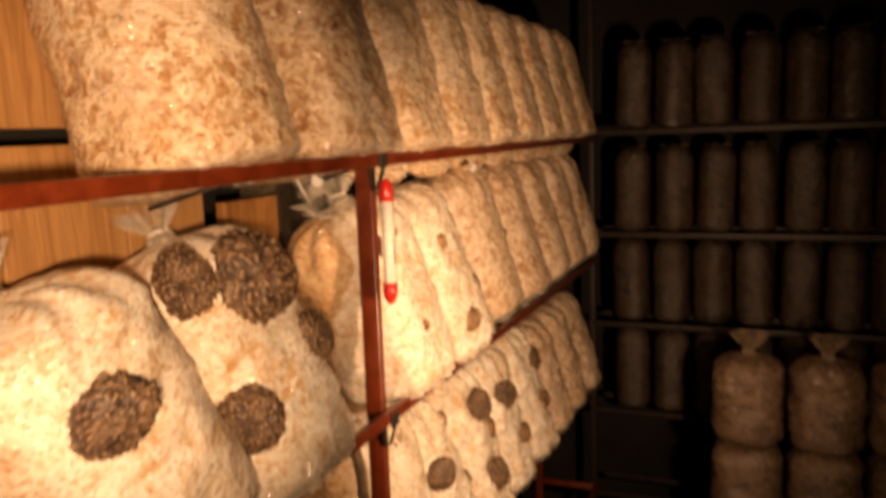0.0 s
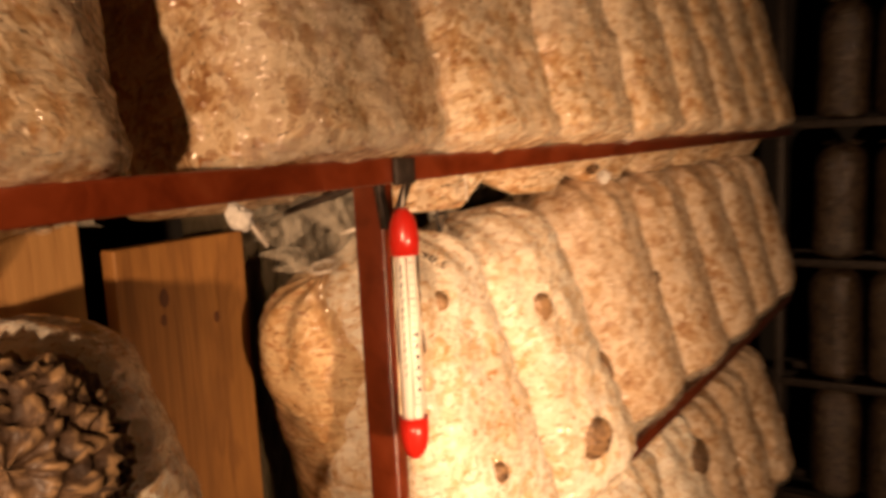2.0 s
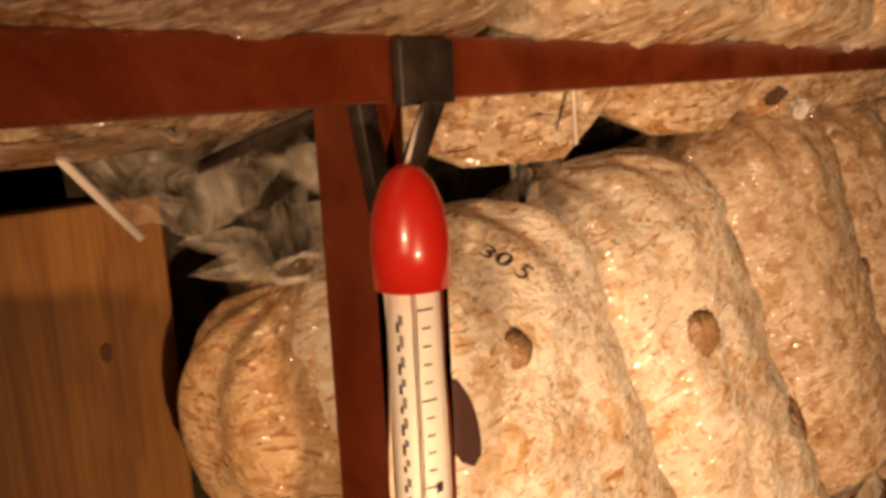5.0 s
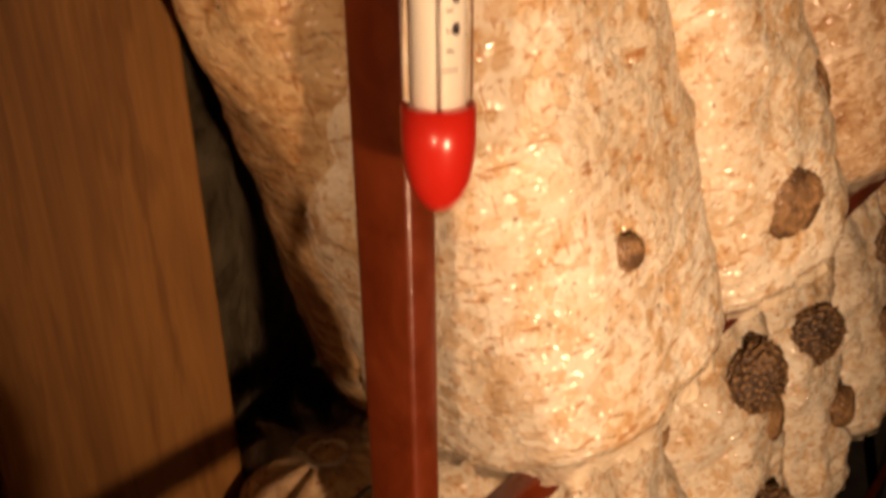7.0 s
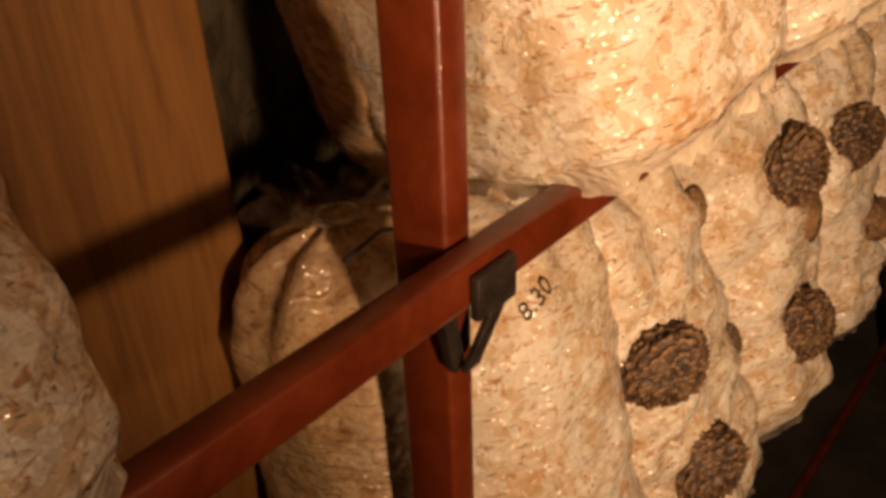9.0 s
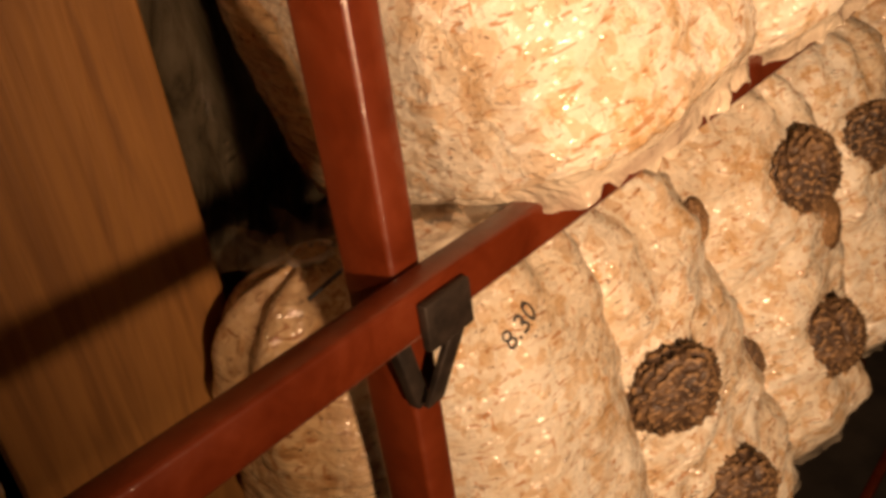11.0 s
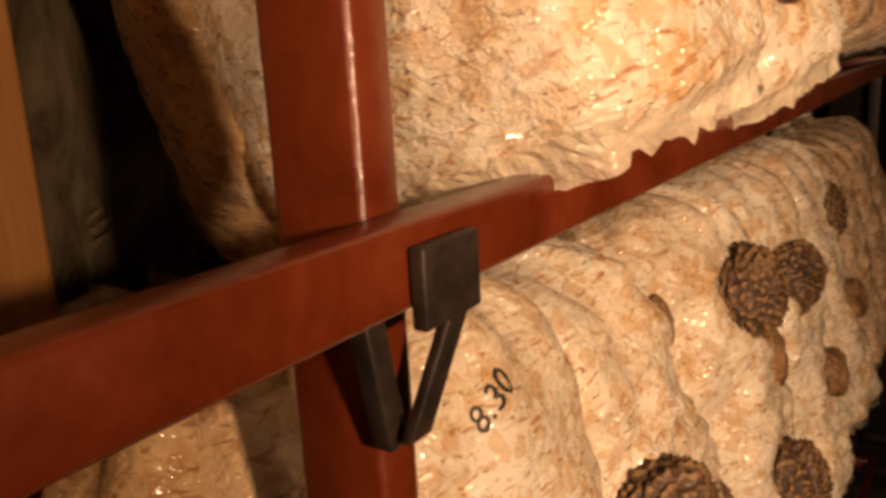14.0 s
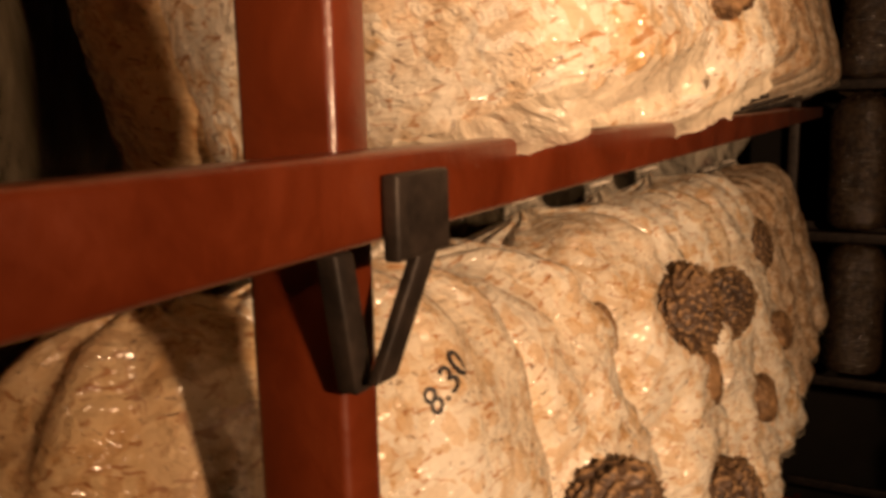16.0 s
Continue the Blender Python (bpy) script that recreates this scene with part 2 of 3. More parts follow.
def hung_film():
    mat, nt, b = material("hung_film", 0.25, 0.0, 1.0, 0.08)
    v = coords(nt)
    n = noise_tex(nt, coords(nt, (2.2, 2.2, 0.7)), 14.0, 5.0, 0.6, 2.0)
    nt.links.new(ramp(nt, n, [(0.35, (0.07, 0.053, 0.03)), (0.65, (0.19, 0.15, 0.095))]), b.inputs["Base Color"])
    nt.links.new(bump(nt, n, 1.0, 0.05, bump(nt, noise_tex(nt, v, 60.0, 3.0), 0.5, 0.01)), b.inputs["Coat Normal"])
    return mat


OLIVE = hung_film()
STRING = plain("string", (0.62, 0.56, 0.48), 0.7)

GLASS, gnt, gb = material("tube_glass", 0.03)
gb.inputs["Base Color"].default_value = (1, 1, 1, 1)
gb.inputs["Transmission Weight"].default_value = 1.0
gb.inputs["IOR"].default_value = 1.06


# ---- builders ----
def mesh_of(name, bm, mat, smooth=True):
    me = bpy.data.meshes.new(name)
    bm.normal_update()
    bm.to_mesh(me)
    bm.free()
    me.materials.append(mat)
    me.polygons.foreach_set("use_smooth", [smooth] * len(me.polygons))
    return me


def part(name, bm, mat, parent, label="", smooth=True):
    ob = new(name, mesh_of(name, bm, mat, smooth))
    ob.parent = parent
    return tagged(ob, label)


def box_bm(x0, x1, y0, y1, z0, z1, bevel=0.0, segments=2):
    bm = bmesh.new()
    bmesh.ops.create_cube(bm, size=1.0)
    for v in bm.verts:
        v.co = (x0 + (v.co.x + 0.5) * (x1 - x0), y0 + (v.co.y + 0.5) * (y1 - y0), z0 + (v.co.z + 0.5) * (z1 - z0))
    if bevel:
        bmesh.ops.bevel(bm, geom=bm.edges[:], offset=bevel, segments=segments, affect="EDGES", profile=0.5)
    return bm


def tube_bm(points, radius, sides=8):
    """A round rod along a list of points."""
    bm = bmesh.new()
    rings = []
    for i, p in enumerate(points):
        p = Vector(p)
        d = (Vector(points[min(i + 1, len(points) - 1)]) - Vector(points[max(i - 1, 0)])).normalized()
        a = d.orthogonal().normalized()
        b = d.cross(a)
        rings.append([bm.verts.new(p + radius * (math.cos(k * math.tau / sides) * a + math.sin(k * math.tau / sides) * b)) for k in range(sides)])
    for r, s in zip(rings, rings[1:]):
        for k in range(sides):
            bm.faces.new((r[k], r[(k + 1) % sides], s[(k + 1) % sides], s[k]))
    bm.faces.new(rings[0][::-1])
    bm.faces.new(rings[-1])
    return bm


def lathe_bm(profile, sides=24):
    """profile: rows of (radius, z) from bottom to top; closed at both ends."""
    bm = bmesh.new()
    rings = [[bm.verts.new((r * math.cos(k * math.tau / sides), r * math.sin(k * math.tau / sides), z)) for k in range(sides)] for r, z in profile]
    for r, s in zip(rings, rings[1:]):
        for k in range(sides):
            bm.faces.new((r[k], r[(k + 1) % sides], s[(k + 1) % sides], s[k]))
    bm.faces.new(rings[0][::-1])
    bm.faces.new(rings[-1])
    return bm


class Bag:
    """A bag of grown-through sawdust, leaning from foot to head."""

    def __init__(self, foot, head, radius, height, seed, lumpy=0.004, necked=True, pleats=11, squash=1.0, sag=0.004, corner=0.02, square=2.6):
        self.corner, self.square = corner, square
        self.foot, self.h, self.r, self.seed = Vector(foot), height, radius, seed
        self.lumpy, self.necked, self.pleats, self.squash, self.sag = lumpy, necked, pleats, squash, sag
        up = (Vector(head) - self.foot).normalized()
        side = up.cross(Vector((1, 0, 0))).normalized()
        front = side.cross(up).normalized()
        self.m = Matrix((front, side, up)).transposed().to_4x4()
        self.m.translation = self.foot

    def profile(self, z):
        """The mean radius at the height z over the foot."""
        t = z / self.h
        c = self.corner
        r = self.r
        if z < c:
            r -= c - math.sqrt(max(0.0, c * c - (c - z) ** 2))
        if t > 0.78:
            u = min(1.0, (t - 0.78) / 0.22)
            low = 0.16 if self.necked else 0.40
            r *= low + (1 - low) * math.sqrt(max(0.0, 1 - u ** 2.2))
        return r

    def radius(self, phi, z):
        k = self.square
        r = self.profile(z) * (abs(math.cos(phi)) ** k + abs(math.sin(phi)) ** k) ** (-1 / k)
        p = Vector((math.cos(phi) * self.r, math.sin(phi) * self.r, z)) + Vector((self.seed * 3.1, self.seed * 1.7, 0))
        r += self.lumpy * (noise.noise(p * 26) + 0.75 * noise.noise(p * 60) + 0.35 * noise.noise(p * 130))
        r += 0.0045 * noise.noise(p * 8)
        t = z / self.h
        if self.necked and t > 0.72:
            w = (t - 0.72) / 0.28
            r += 0.07 * self.r * w * math.cos(self.pleats * phi + 2.2 * noise.noise(p * 9) + self.seed)
        return r

    def local(self, phi, z, out=0.0):
        r = self.radius(phi, z) + out
        return Vector((r * math.cos(phi), r * math.sin(phi) * self.squash, z))

    def locate(self, place):
        p = self.m.inverted() @ Vector(place)
        return math.atan2(p.y / self.squash, p.x), min(max(p.z, 0.012), self.h * 0.97)

    def body_bm(self, nu=72, nv=52):
        bm = bmesh.new()
        zs = [0.0, 0.003, 0.008, 0.015, 0.028] + [0.028 + (self.h - 0.028) * (k / (nv - 5)) for k in range(1, nv - 4)]
        rings = [[bm.verts.new(self.local(k * math.tau / nu, z)) for k in range(nu)] for z in zs]
        for a, b in zip(rings, rings[1:]):
            for k in range(nu):
                bm.faces.new((a[k], a[(k + 1) % nu], b[(k + 1) % nu], b[k]))
        for ring, z, flip in ((rings[0], 0.0, True), (rings[-1], self.h, False)):
            inner = [bm.verts.new((v.co.x * 0.5, v.co.y * 0.5, z - 0.006 * noise.noise(v.co * 40) + (-self.sag * min(1.0, max(0.1, (0.02 - v.co.x) / 0.08)) if flip else 0.004))) for v in ring]
            mid = bm.verts.new((0, 0, z + (-self.sag * 1.25 if flip else 0.005)))
            for k in range(nu):
                q = (ring[k], inner[k], inner[(k + 1) % nu], ring[(k + 1) % nu])
                t = (inner[k], mid, inner[(k + 1) % nu])
                bm.faces.new(q if flip is False else q[::-1])
                bm.faces.new(t if flip is False else t[::-1])
        bmesh.ops.recalc_face_normals(bm, faces=bm.faces[:])
        return bm

    def neck_bm(self, length=0.05, tilt=(0.0, 0.0)):
        """Gathered film over the block: drawn in at the tie, then a loose ruffle."""
        bm = bmesh.new()
        nu, rows = 44, 9
        rings = []
        for j in range(rows):
            s = j / (rows - 1)
            base = self.r * (0.19 if self.necked else 0.3)
            r = base + (0.010 - base) * min(1.0, s / 0.35) if s < 0.35 else 0.010 + 0.024 * ((s - 0.35) / 0.65) ** 0.8
            ring = []
            for k in range(nu):
                a = k * math.tau / nu
                w = 0.25 + 0.5 * s
                rr = r * (1 + w * 0.6 * math.cos(9 * a + self.seed) + 0.3 * w * noise.noise(Vector((3 * math.cos(a), 3 * math.sin(a), self.seed + 2 * s))))
                z = self.h - 0.004 + s * length + 0.010 * s * noise.noise(Vector((4 * math.cos(a), 4 * math.sin(a), self.seed)))
                ring.append(bm.verts.new((rr * math.cos(a) + tilt[0] * s * s, rr * math.sin(a) + tilt[1] * s * s, z)))
            rings.append(ring)
        for a, b in zip(rings, rings[1:]):
            for k in range(nu):
                bm.faces.new((a[k], a[(k + 1) % nu], b[(k + 1) % nu], b[k]))
        return bm

    def hem_bm(self, drop=0.006):
        """The sealed edge of the film, a ragged frill round the front of the foot."""
        bm = bmesh.new()
        rows = [[], [], []]
        n = 128
        for k in range(n + 1):
            phi = -1.9 + 3.8 * k / n
            w = 0.5 + 0.5 * noise.noise(Vector((phi * 5.0, self.seed * 2.3, 0.0))) + 0.7 * noise.noise(Vector((phi * 17.0, self.seed, 4.0))) + 0.4 * noise.noise(Vector((phi * 41.0, self.seed, 8.0)))
            for j, (z, o) in enumerate(((0.007 + 0.005 * w, 0.0010), (0.004, 0.0016), (-drop * max(0.12, w), 0.0005 + 0.004 * noise.noise(Vector((phi * 9, self.seed, 9.0)))))):
                p = self.local(phi, max(z, 0.004), o)
                p.z = z
                rows[j].append(bm.verts.new(p))
        for a, b in zip(rows, rows[1:]):
            for k in range(n):
                bm.faces.new((a[k], b[k], b[k + 1], a[k + 1]))
        return bm

    def patch_bm(self, place, outline, out=0.0015, grid=10):
        """A sheet of the given outline (a function of angle: half-width) laid on the bag."""
        phi0, z0 = self.locate(place)
        bm = bmesh.new()
        rows = []
        for j in range(grid + 1):
            row = []
            for k in range(28):
                a = k * math.tau / 28
                d = outline(a) * j / grid
                row.append(bm.verts.new(self.local(phi0 + d * math.cos(a) / self.r, min(max(z0 + d * math.sin(a), 0.004), self.h * 0.99), out)))
            rows.append(row)
        for a, b in zip(rows, rows[1:]):
            for k in range(28):
                bm.faces.new((a[k], a[(k + 1) % 28], b[(k + 1) % 28], b[k]))
        bmesh.ops.remove_doubles(bm, verts=bm.verts[:], dist=1e-6)
        bmesh.ops.recalc_face_normals(bm, faces=bm.faces[:])
        return bm

    def lump_bm(self, place, size, tall=0.3, seed=0, fold=0.16, stretch=1.0):
        """A cushion of folded flesh that has broken through the film."""
        phi0, z0 = self.locate(place)
        seat = self.local(phi0, z0)
        out = Vector((math.cos(phi0), math.sin(phi0) - 0.35, 0.0)).normalized()
        up = Vector((0, 0, 1))
        across = up.cross(out)
        bm = bmesh.new()
        rich = fold > 0.1
        nu, rows = (84, 36) if rich else (32, 12)
        grid = []
        for j in range(rows + 1):
            u = j / rows
            ring = []
            for k in range(nu):
                a = k * math.tau / nu
                ca, sa = math.cos(a), math.sin(a)
                lean = u * radians(125)
                half = size * 0.5 * (1 + 0.12 * noise.noise(Vector((1.5 * ca, 1.5 * sa, seed * 5.3))))
                flat = math.sin(min(lean, radians(125)))
                high = math.cos(lean)
                q = Vector((flat * ca, flat * sa, high)) * 0.5 + Vector((seed * 0.37, 0, 0))
                near = noise.voronoi(Vector((q.x * 11 + 0.5 * noise.noise(q * 6), q.y * 20 + 1.0 * noise.noise(q * 5), q.z * 15)) if rich else q * 4.0)[0]
                ruff = (0.9 - 1.25 * near[0] + 0.25 * noise.noise(q * 9)) * fold
                grow = 1 + ruff
                p = seat + half * grow * (flat * (ca * across * stretch + sa * up) + high * tall * out) + out * size * 0.02
                ring.append(bm.verts.new(p))
            grid.append(ring)
        for a, b in zip(grid, grid[1:]):
            for k in range(nu):
                bm.faces.new((a[k], a[(k + 1) % nu], b[(k + 1) % nu], b[k]))
        bmesh.ops.remove_doubles(bm, verts=bm.verts[:], dist=1e-6)
        bmesh.ops.recalc_face_normals(bm, faces=bm.faces[:])
        return bm

    def text_bm(self, words, place, size, lean, out=0.0012):
        """Handwriting laid on the film; lean: degrees by which the line climbs."""
        phi0, z0 = self.locate(place)
        curve = bpy.data.curves.new("writing", "FONT")
        curve.body, curve.size, curve.align_x, curve.align_y = words, size, "CENTER", "CENTER"
        curve.shear, curve.offset = 0.25, -size * 0.004
        ob = new("writing", curve)
        me = bpy.data.meshes.new_from_object(ob.evaluated_get(bpy.context.evaluated_depsgraph_get()))
        bm = bmesh.new()
        bm.from_mesh(me)
        bpy.data.objects.remove(ob)
        bpy.data.meshes.remove(me)
        bmesh.ops.subdivide_edges(bm, edges=[e for e in bm.edges if e.calc_length() > 0.004], cuts=2)
        ca, sa = math.cos(radians(lean)), math.sin(radians(lean))
        for v in bm.verts:
            x, y = v.co.x * ca - v.co.y * sa, v.co.x * sa + v.co.y * ca
            v.co = self.local(phi0 + x / self.r, z0 + y, out)
        return bm


BEARERS = []


def front_x(dz):
    """Where the front of a leaning bag lies, dz over its shelf."""
    return 0.03 - 0.27 * (dz - 0.04)


def make_bag(shelf, y_foot, y_head, radius, height, seed, mat, label, lumpy=0.004, necked=True, group="", lumps=(), push=0.0, kick=0.0,
             plug=None, writing=None, tilt=(0.0, 0.0), neck_length=0.05, rise=0.0, squash=1.0, sag=0.004, corner=0.02, square=2.5, bearing=0.0):
    fx, hx = front_x(0.0) - radius + push + kick, front_x(height) - radius + push
    drop = 0.27 * max(0.0, -0.004 - fx)
    z = shelf - drop + 0.002 + rise
    BEARERS.append((y_foot + bearing, z, fx))
    bag = Bag((fx, y_foot, z), (hx, y_head, z + height), radius, height, seed, lumpy, necked, 9 + seed % 5, squash, sag, corner, square)
    thing = tagged(new("substrate_bag"), label, "mushroom bag", group)
    thing.matrix_world = bag.m
    part("block", bag.body_bm(), mat, thing)
    ragged = mat is WHITE_BLOCK and shelf == SHELF_2
    part("hem", bag.hem_bm(0.007 if ragged else 0.004), HEM if ragged else FILM, thing, "ragged clear plastic hem")
    if necked is not None:
        part("neck", bag.neck_bm(neck_length, tilt), LOOSE, thing, "gathered clear plastic neck")
        if necked:
            part("tie", tube_bm([(0.0115 * math.cos(a * math.tau / 14) + tilt[0] * 0.12, 0.0115 * math.sin(a * math.tau / 14) + tilt[1] * 0.12, height - 0.004 + neck_length * 0.35) for a in range(15)], 0.002, 6), STRING, thing, "pale twine tie")
    for i, (place, size, tall, kind, stretch) in enumerate(lumps):
        flesh = FLESH if kind == "dark" else PALE
        lab = "dark brown folded mushroom cushion" if kind == "dark" else "small pale brown bud under film"
        part("mushroom", bag.lump_bm(place, size, tall, seed * 7 + i, 0.27 if kind == "dark" else 0.2, stretch), flesh, thing, lab)
    if plug:
        bm = bmesh.new()
        bmesh.ops.create_icosphere(bm, subdivisions=4, radius=0.0075)
        inv = bag.m.inverted()
        for v in bm.verts:
            v.co = inv @ (Vector(plug) + v.co * (1 + 0.55 * noise.noise(v.co * 110 + Vector((seed, 0, 0))) + 0.3 * noise.noise(v.co * 330)))
        part("plug", bm, COTTON, thing, "white cotton wool plug")
    if writing:
        part("writing", bag.text_bm(*writing), INK, thing, "black marker handwriting", False)
    return bag, thing


# ---- the room ----
def slab(name, label, mat, *box):
    ob = new(name, mesh_of(name, box_bm(*box), mat, False))
    return tagged(ob, label, kind="structure")


slab("floor", "dark trodden concrete floor of the growing house", FLOOR, -0.6, 1.6, -2.2, 2.2, -0.1, 0.0)
# assumed walls closing the room, coloured near black for the darkness around
slab("wall_west", "assumed wall behind the rack, near black for the dark", WALL, -0.5, -0.4, -2.2, 2.2, 0.0, 2.3)
slab("wall_east", "assumed side wall, near black for the dark", WALL, 1.5, 1.6, -2.2, 2.2, 0.0, 2.3)
slab("wall_north", "assumed end wall, near black for the dark", WALL, -0.4, 1.5, 2.1, 2.2, 0.0, 2.3)
slab("wall_south", "assumed entrance wall, near black for the dark", WALL, -0.4, 1.5, -2.2, -2.1, 0.0, 2.3)

cb = bmesh.new()
for i in range(22):
    y = -2.2 + i * 0.2
    piece = box_bm(-0.6, 1.6, y + 0.002, y + 0.198, 2.3, 2.33, 0.004, 1)
    tmp = bpy.data.meshes.new("tmp")
    piece.to_mesh(tmp)
    piece.free()
    cb.from_mesh(tmp)
    bpy.data.meshes.remove(tmp)
tagged(new("ceiling", mesh_of("ceiling", cb, DARK_TIMBER, False)), "dark stained board ceiling", kind="structure")

# ---- boards behind the rack ----
def board(y0, y1, x, z0, z1, label, knots=(), wood=SHADED_PINE):
    bm = box_bm(-0.008, 0.008, y0, y1, z0, z1, 0.002)
    ob = tagged(new("board", mesh_of("board", bm, wood, False)), label, "board", "boards behind the rack")
    ob.location = (x, 0, 0)
    for ky, kz, ks in knots:
        kb = bmesh.new()
        bmesh.ops.create_circle(kb, cap_ends=True, segments=18, radius=ks)
        for v in kb.verts:
            v.co = (0.0085, ky + v.co.x * 0.75, kz + v.co.y * (1.2 + 0.2 * noise.noise(v.co * 200)))
        part("knot", kb, KNOT, ob, "dark knot in the wood", False)
    return ob


board(-0.100, 0.026, -0.200, 0.0, 1.458, "knotty orange pine board standing upright behind the bags", [(-0.06, 1.415, 0.006), (-0.062, 1.398, 0.004), (-0.01, 1.39, 0.004)])
for i, (y0, y1) in enumerate([(-0.245, -0.104), (-0.42, -0.249), (-0.60, -0.424), (-0.80, -0.604)]):
    board(y0, y1, -0.232, 0.0, 1.548 - 0.004 * i, "orange pine board standing upright behind the bags", wood=PALE_PINE)
    board(y0, y1, -0.232, 1.562, 2.25, "pale yellow pine board of the upper wall course", wood=PALE_PINE)

sheet = bmesh.new()
nu, nv = 36, 60
grid = [[sheet.verts.new((-0.245 + 0.02 * noise.noise(Vector((0, j * 0.25, i * 0.06))) + 0.012 * noise.noise(Vector((3, j * 0.7, i * 0.16))), 0.005 + j * 1.5 / nu, 0.5 + i * 1.2 / nv)) for j in range(nu + 1)] for i in range(nv + 1)]
for i in range(nv):
    for j in range(nu):
        sheet.faces.new((grid[i][j], grid[i][j + 1], grid[i + 1][j + 1], grid[i + 1][j]))
bmesh.ops.solidify(sheet, geom=sheet.faces[:], thickness=0.001)
tagged(new("plastic_sheet", mesh_of("plastic_sheet", sheet, OLIVE)), "crinkled grey olive plastic sheet hung behind the bags", "plastic sheet")

# ---- the rack ----
SHELF_1, SHELF_2, SHELF_3 = 1.517, 1.149, 0.781
rack = tagged(new("shelf_rack"), "red painted steel tube rack with open shelves", "rack")
for zt in (SHELF_1, SHELF_2, SHELF_3, 0.413):
    part("beam", box_bm(-0.012, 0.0, -1.30, 1.45, zt - 0.0185, zt, 0.0018), RED, rack)
part("end_post", box_bm(-0.2, -0.178, 1.40, 1.4145, 0.0, 1.517, 0.002), RED, rack)
for zt in (SHELF_1, SHELF_2, SHELF_3, 0.413):
    part("end_rail", box_bm(-0.2, -0.012, 1.416, 1.43, zt - 0.0185, zt - 0.001, 0.0018), RED, rack)
for yp in (-0.008, -1.29):
    part("post", box_bm(-0.040, -0.0135, yp, yp + 0.0145, 0.0, 1.517, 0.002), RED, rack)


def clip(z, y):
    """A folded steel hook over the beam, its tongue running down to the post."""
    ob = tagged(new("shelf_clip"), "dark worn steel hook clip gripping the red beam", "clip", "shelf clips")
    ob.location = (0, y, z)
    part("plate", box_bm(0.0005, 0.0045, -0.0112, 0.0112, -0.0195, -0.0015, 0.0008), STEEL, ob)
    bm = box_bm(-0.0015, 0.0015, -0.0042, 0.0042, -0.047, -0.016, 0.0006)
    for v in bm.verts:
        w = (-0.018 - v.co.z) / 0.034
        v.co.y += 0.006 - 0.014 * w
        v.co.x += 0.001 - 0.006 * w
    part("tongue", bm, STEEL, ob)
    bm = box_bm(-0.0135, -0.008, -0.004, 0.003, -0.050, -0.018, 0.0008)
    for v in bm.verts:
        w = (-0.018 - v.co.z) / 0.032
        v.co.y += -0.012 + 0.006 * w
    part("hook", bm, STEEL, ob)
    return ob


clip(SHELF_1, -0.002)
clip(SHELF_2 - 0.003, -0.001)

# ---- the thermometer ----
th = tagged(new("thermometer"), "glass tube thermometer with bright red end caps hanging from the rack", "thermometer", "")
th.location = (0.0185, -0.0285, 1.312)
TL, TR_ = 0.172, 0.0091


def cap_bm(z0, z1, tip):
    rows = [(TR_ * 1.0, 0.0), (TR_ * 1.10, 0.0006), (TR_ * 1.12, 0.35), (TR_ * 1.08, 0.5), (TR_ * 0.95, 0.70), (TR_ * 0.72, 0.86), (TR_ * 0.45, 0.96), (TR_ * 0.2, 1.0)]
    rows = [(r, z0 + (z1 - z0) * (u if u > 0.001 else u)) for r, u in rows]
    return lathe_bm(rows if z1 > z0 else rows[::-1], 28)


part("cap", cap_bm(0.030, 0.0, 0), CAP_RED, th, "bright red rubber bullet cap")
part("cap", cap_bm(TL - 0.031, TL, 0), CAP_RED, th, "bright red rubber bullet cap")
part("tube", lathe_bm([(TR_, 0.028), (TR_, TL - 0.029)], 28), GLASS, th, "clear glass tube").visible_shadow = False
card = lathe_bm([(0.0068, 0.0295), (0.0068, TL - 0.0305)], 20)
part("scale_card", card, CARD, th, "white paper scale roll")
marks = random.Random(4)


def on_card(phi_deg, z, wide, tall, depth=0.0003):
    """A small bar printed on the paper roll."""
    bm = bmesh.new()
    pts = []
    for s in (-1, 0, 1):
        a = radians(phi_deg) + s * wide / 2 / 0.0068
        pts.append((bm.verts.new((0.0070 * math.cos(a), 0.0070 * math.sin(a), z - tall / 2)), bm.verts.new((0.0070 * math.cos(a), 0.0070 * math.sin(a), z + tall / 2))))
    for p, q in zip(pts, pts[1:]):
        bm.faces.new((p[0], q[0], q[1], p[1]))
    return bm


for k in range(21):
    part("tick", on_card(-22, 0.040 + k * 0.0048, 0.0042 if k % 5 == 0 else 0.0022, 0.0005), INK, th)
for k in range(14):
    part("print_bar", on_card(-76, 0.062 + k * 0.0055, 0.0011, 0.0030 * (0.5 + 0.6 * marks.random())), PRINT, th)
    part("print_bar", on_card(-84, 0.060 + k * 0.0055, 0.0009, 0.0030 * (0.5 + 0.6 * marks.random())), INK, th)
for k in range(6):
    part("print_bar", on_card(-8, 0.050 + k * 0.0075, 0.002, 0.0028), INK, th)
part("capillary", tube_bm([(0.0074 * math.cos(radians(-46)), 0.0074 * math.sin(radians(-46)), 0.03), (0.0074 * math.cos(radians(-46)), 0.0074 * math.sin(radians(-46)), TL - 0.032)], 0.0006, 8), GLASS, th, "fine glass capillary")
part("loop", tube_bm([(0, 0, TL - 0.001), (-0.007, 0.012, TL + 0.008), (-0.0125, 0.022, TL + 0.014)], 0.0006, 6), STRING, th, "thin hanging string")

# ---- the bags ----
WHITE = "white grown-through sawdust block in clear plastic, leaning on the shelf"
TAN = "tan brown sawdust block in shiny clear plastic on the shelf"
PINK = "pinkish tan sawdust block in wrinkled clear plastic on the shelf"

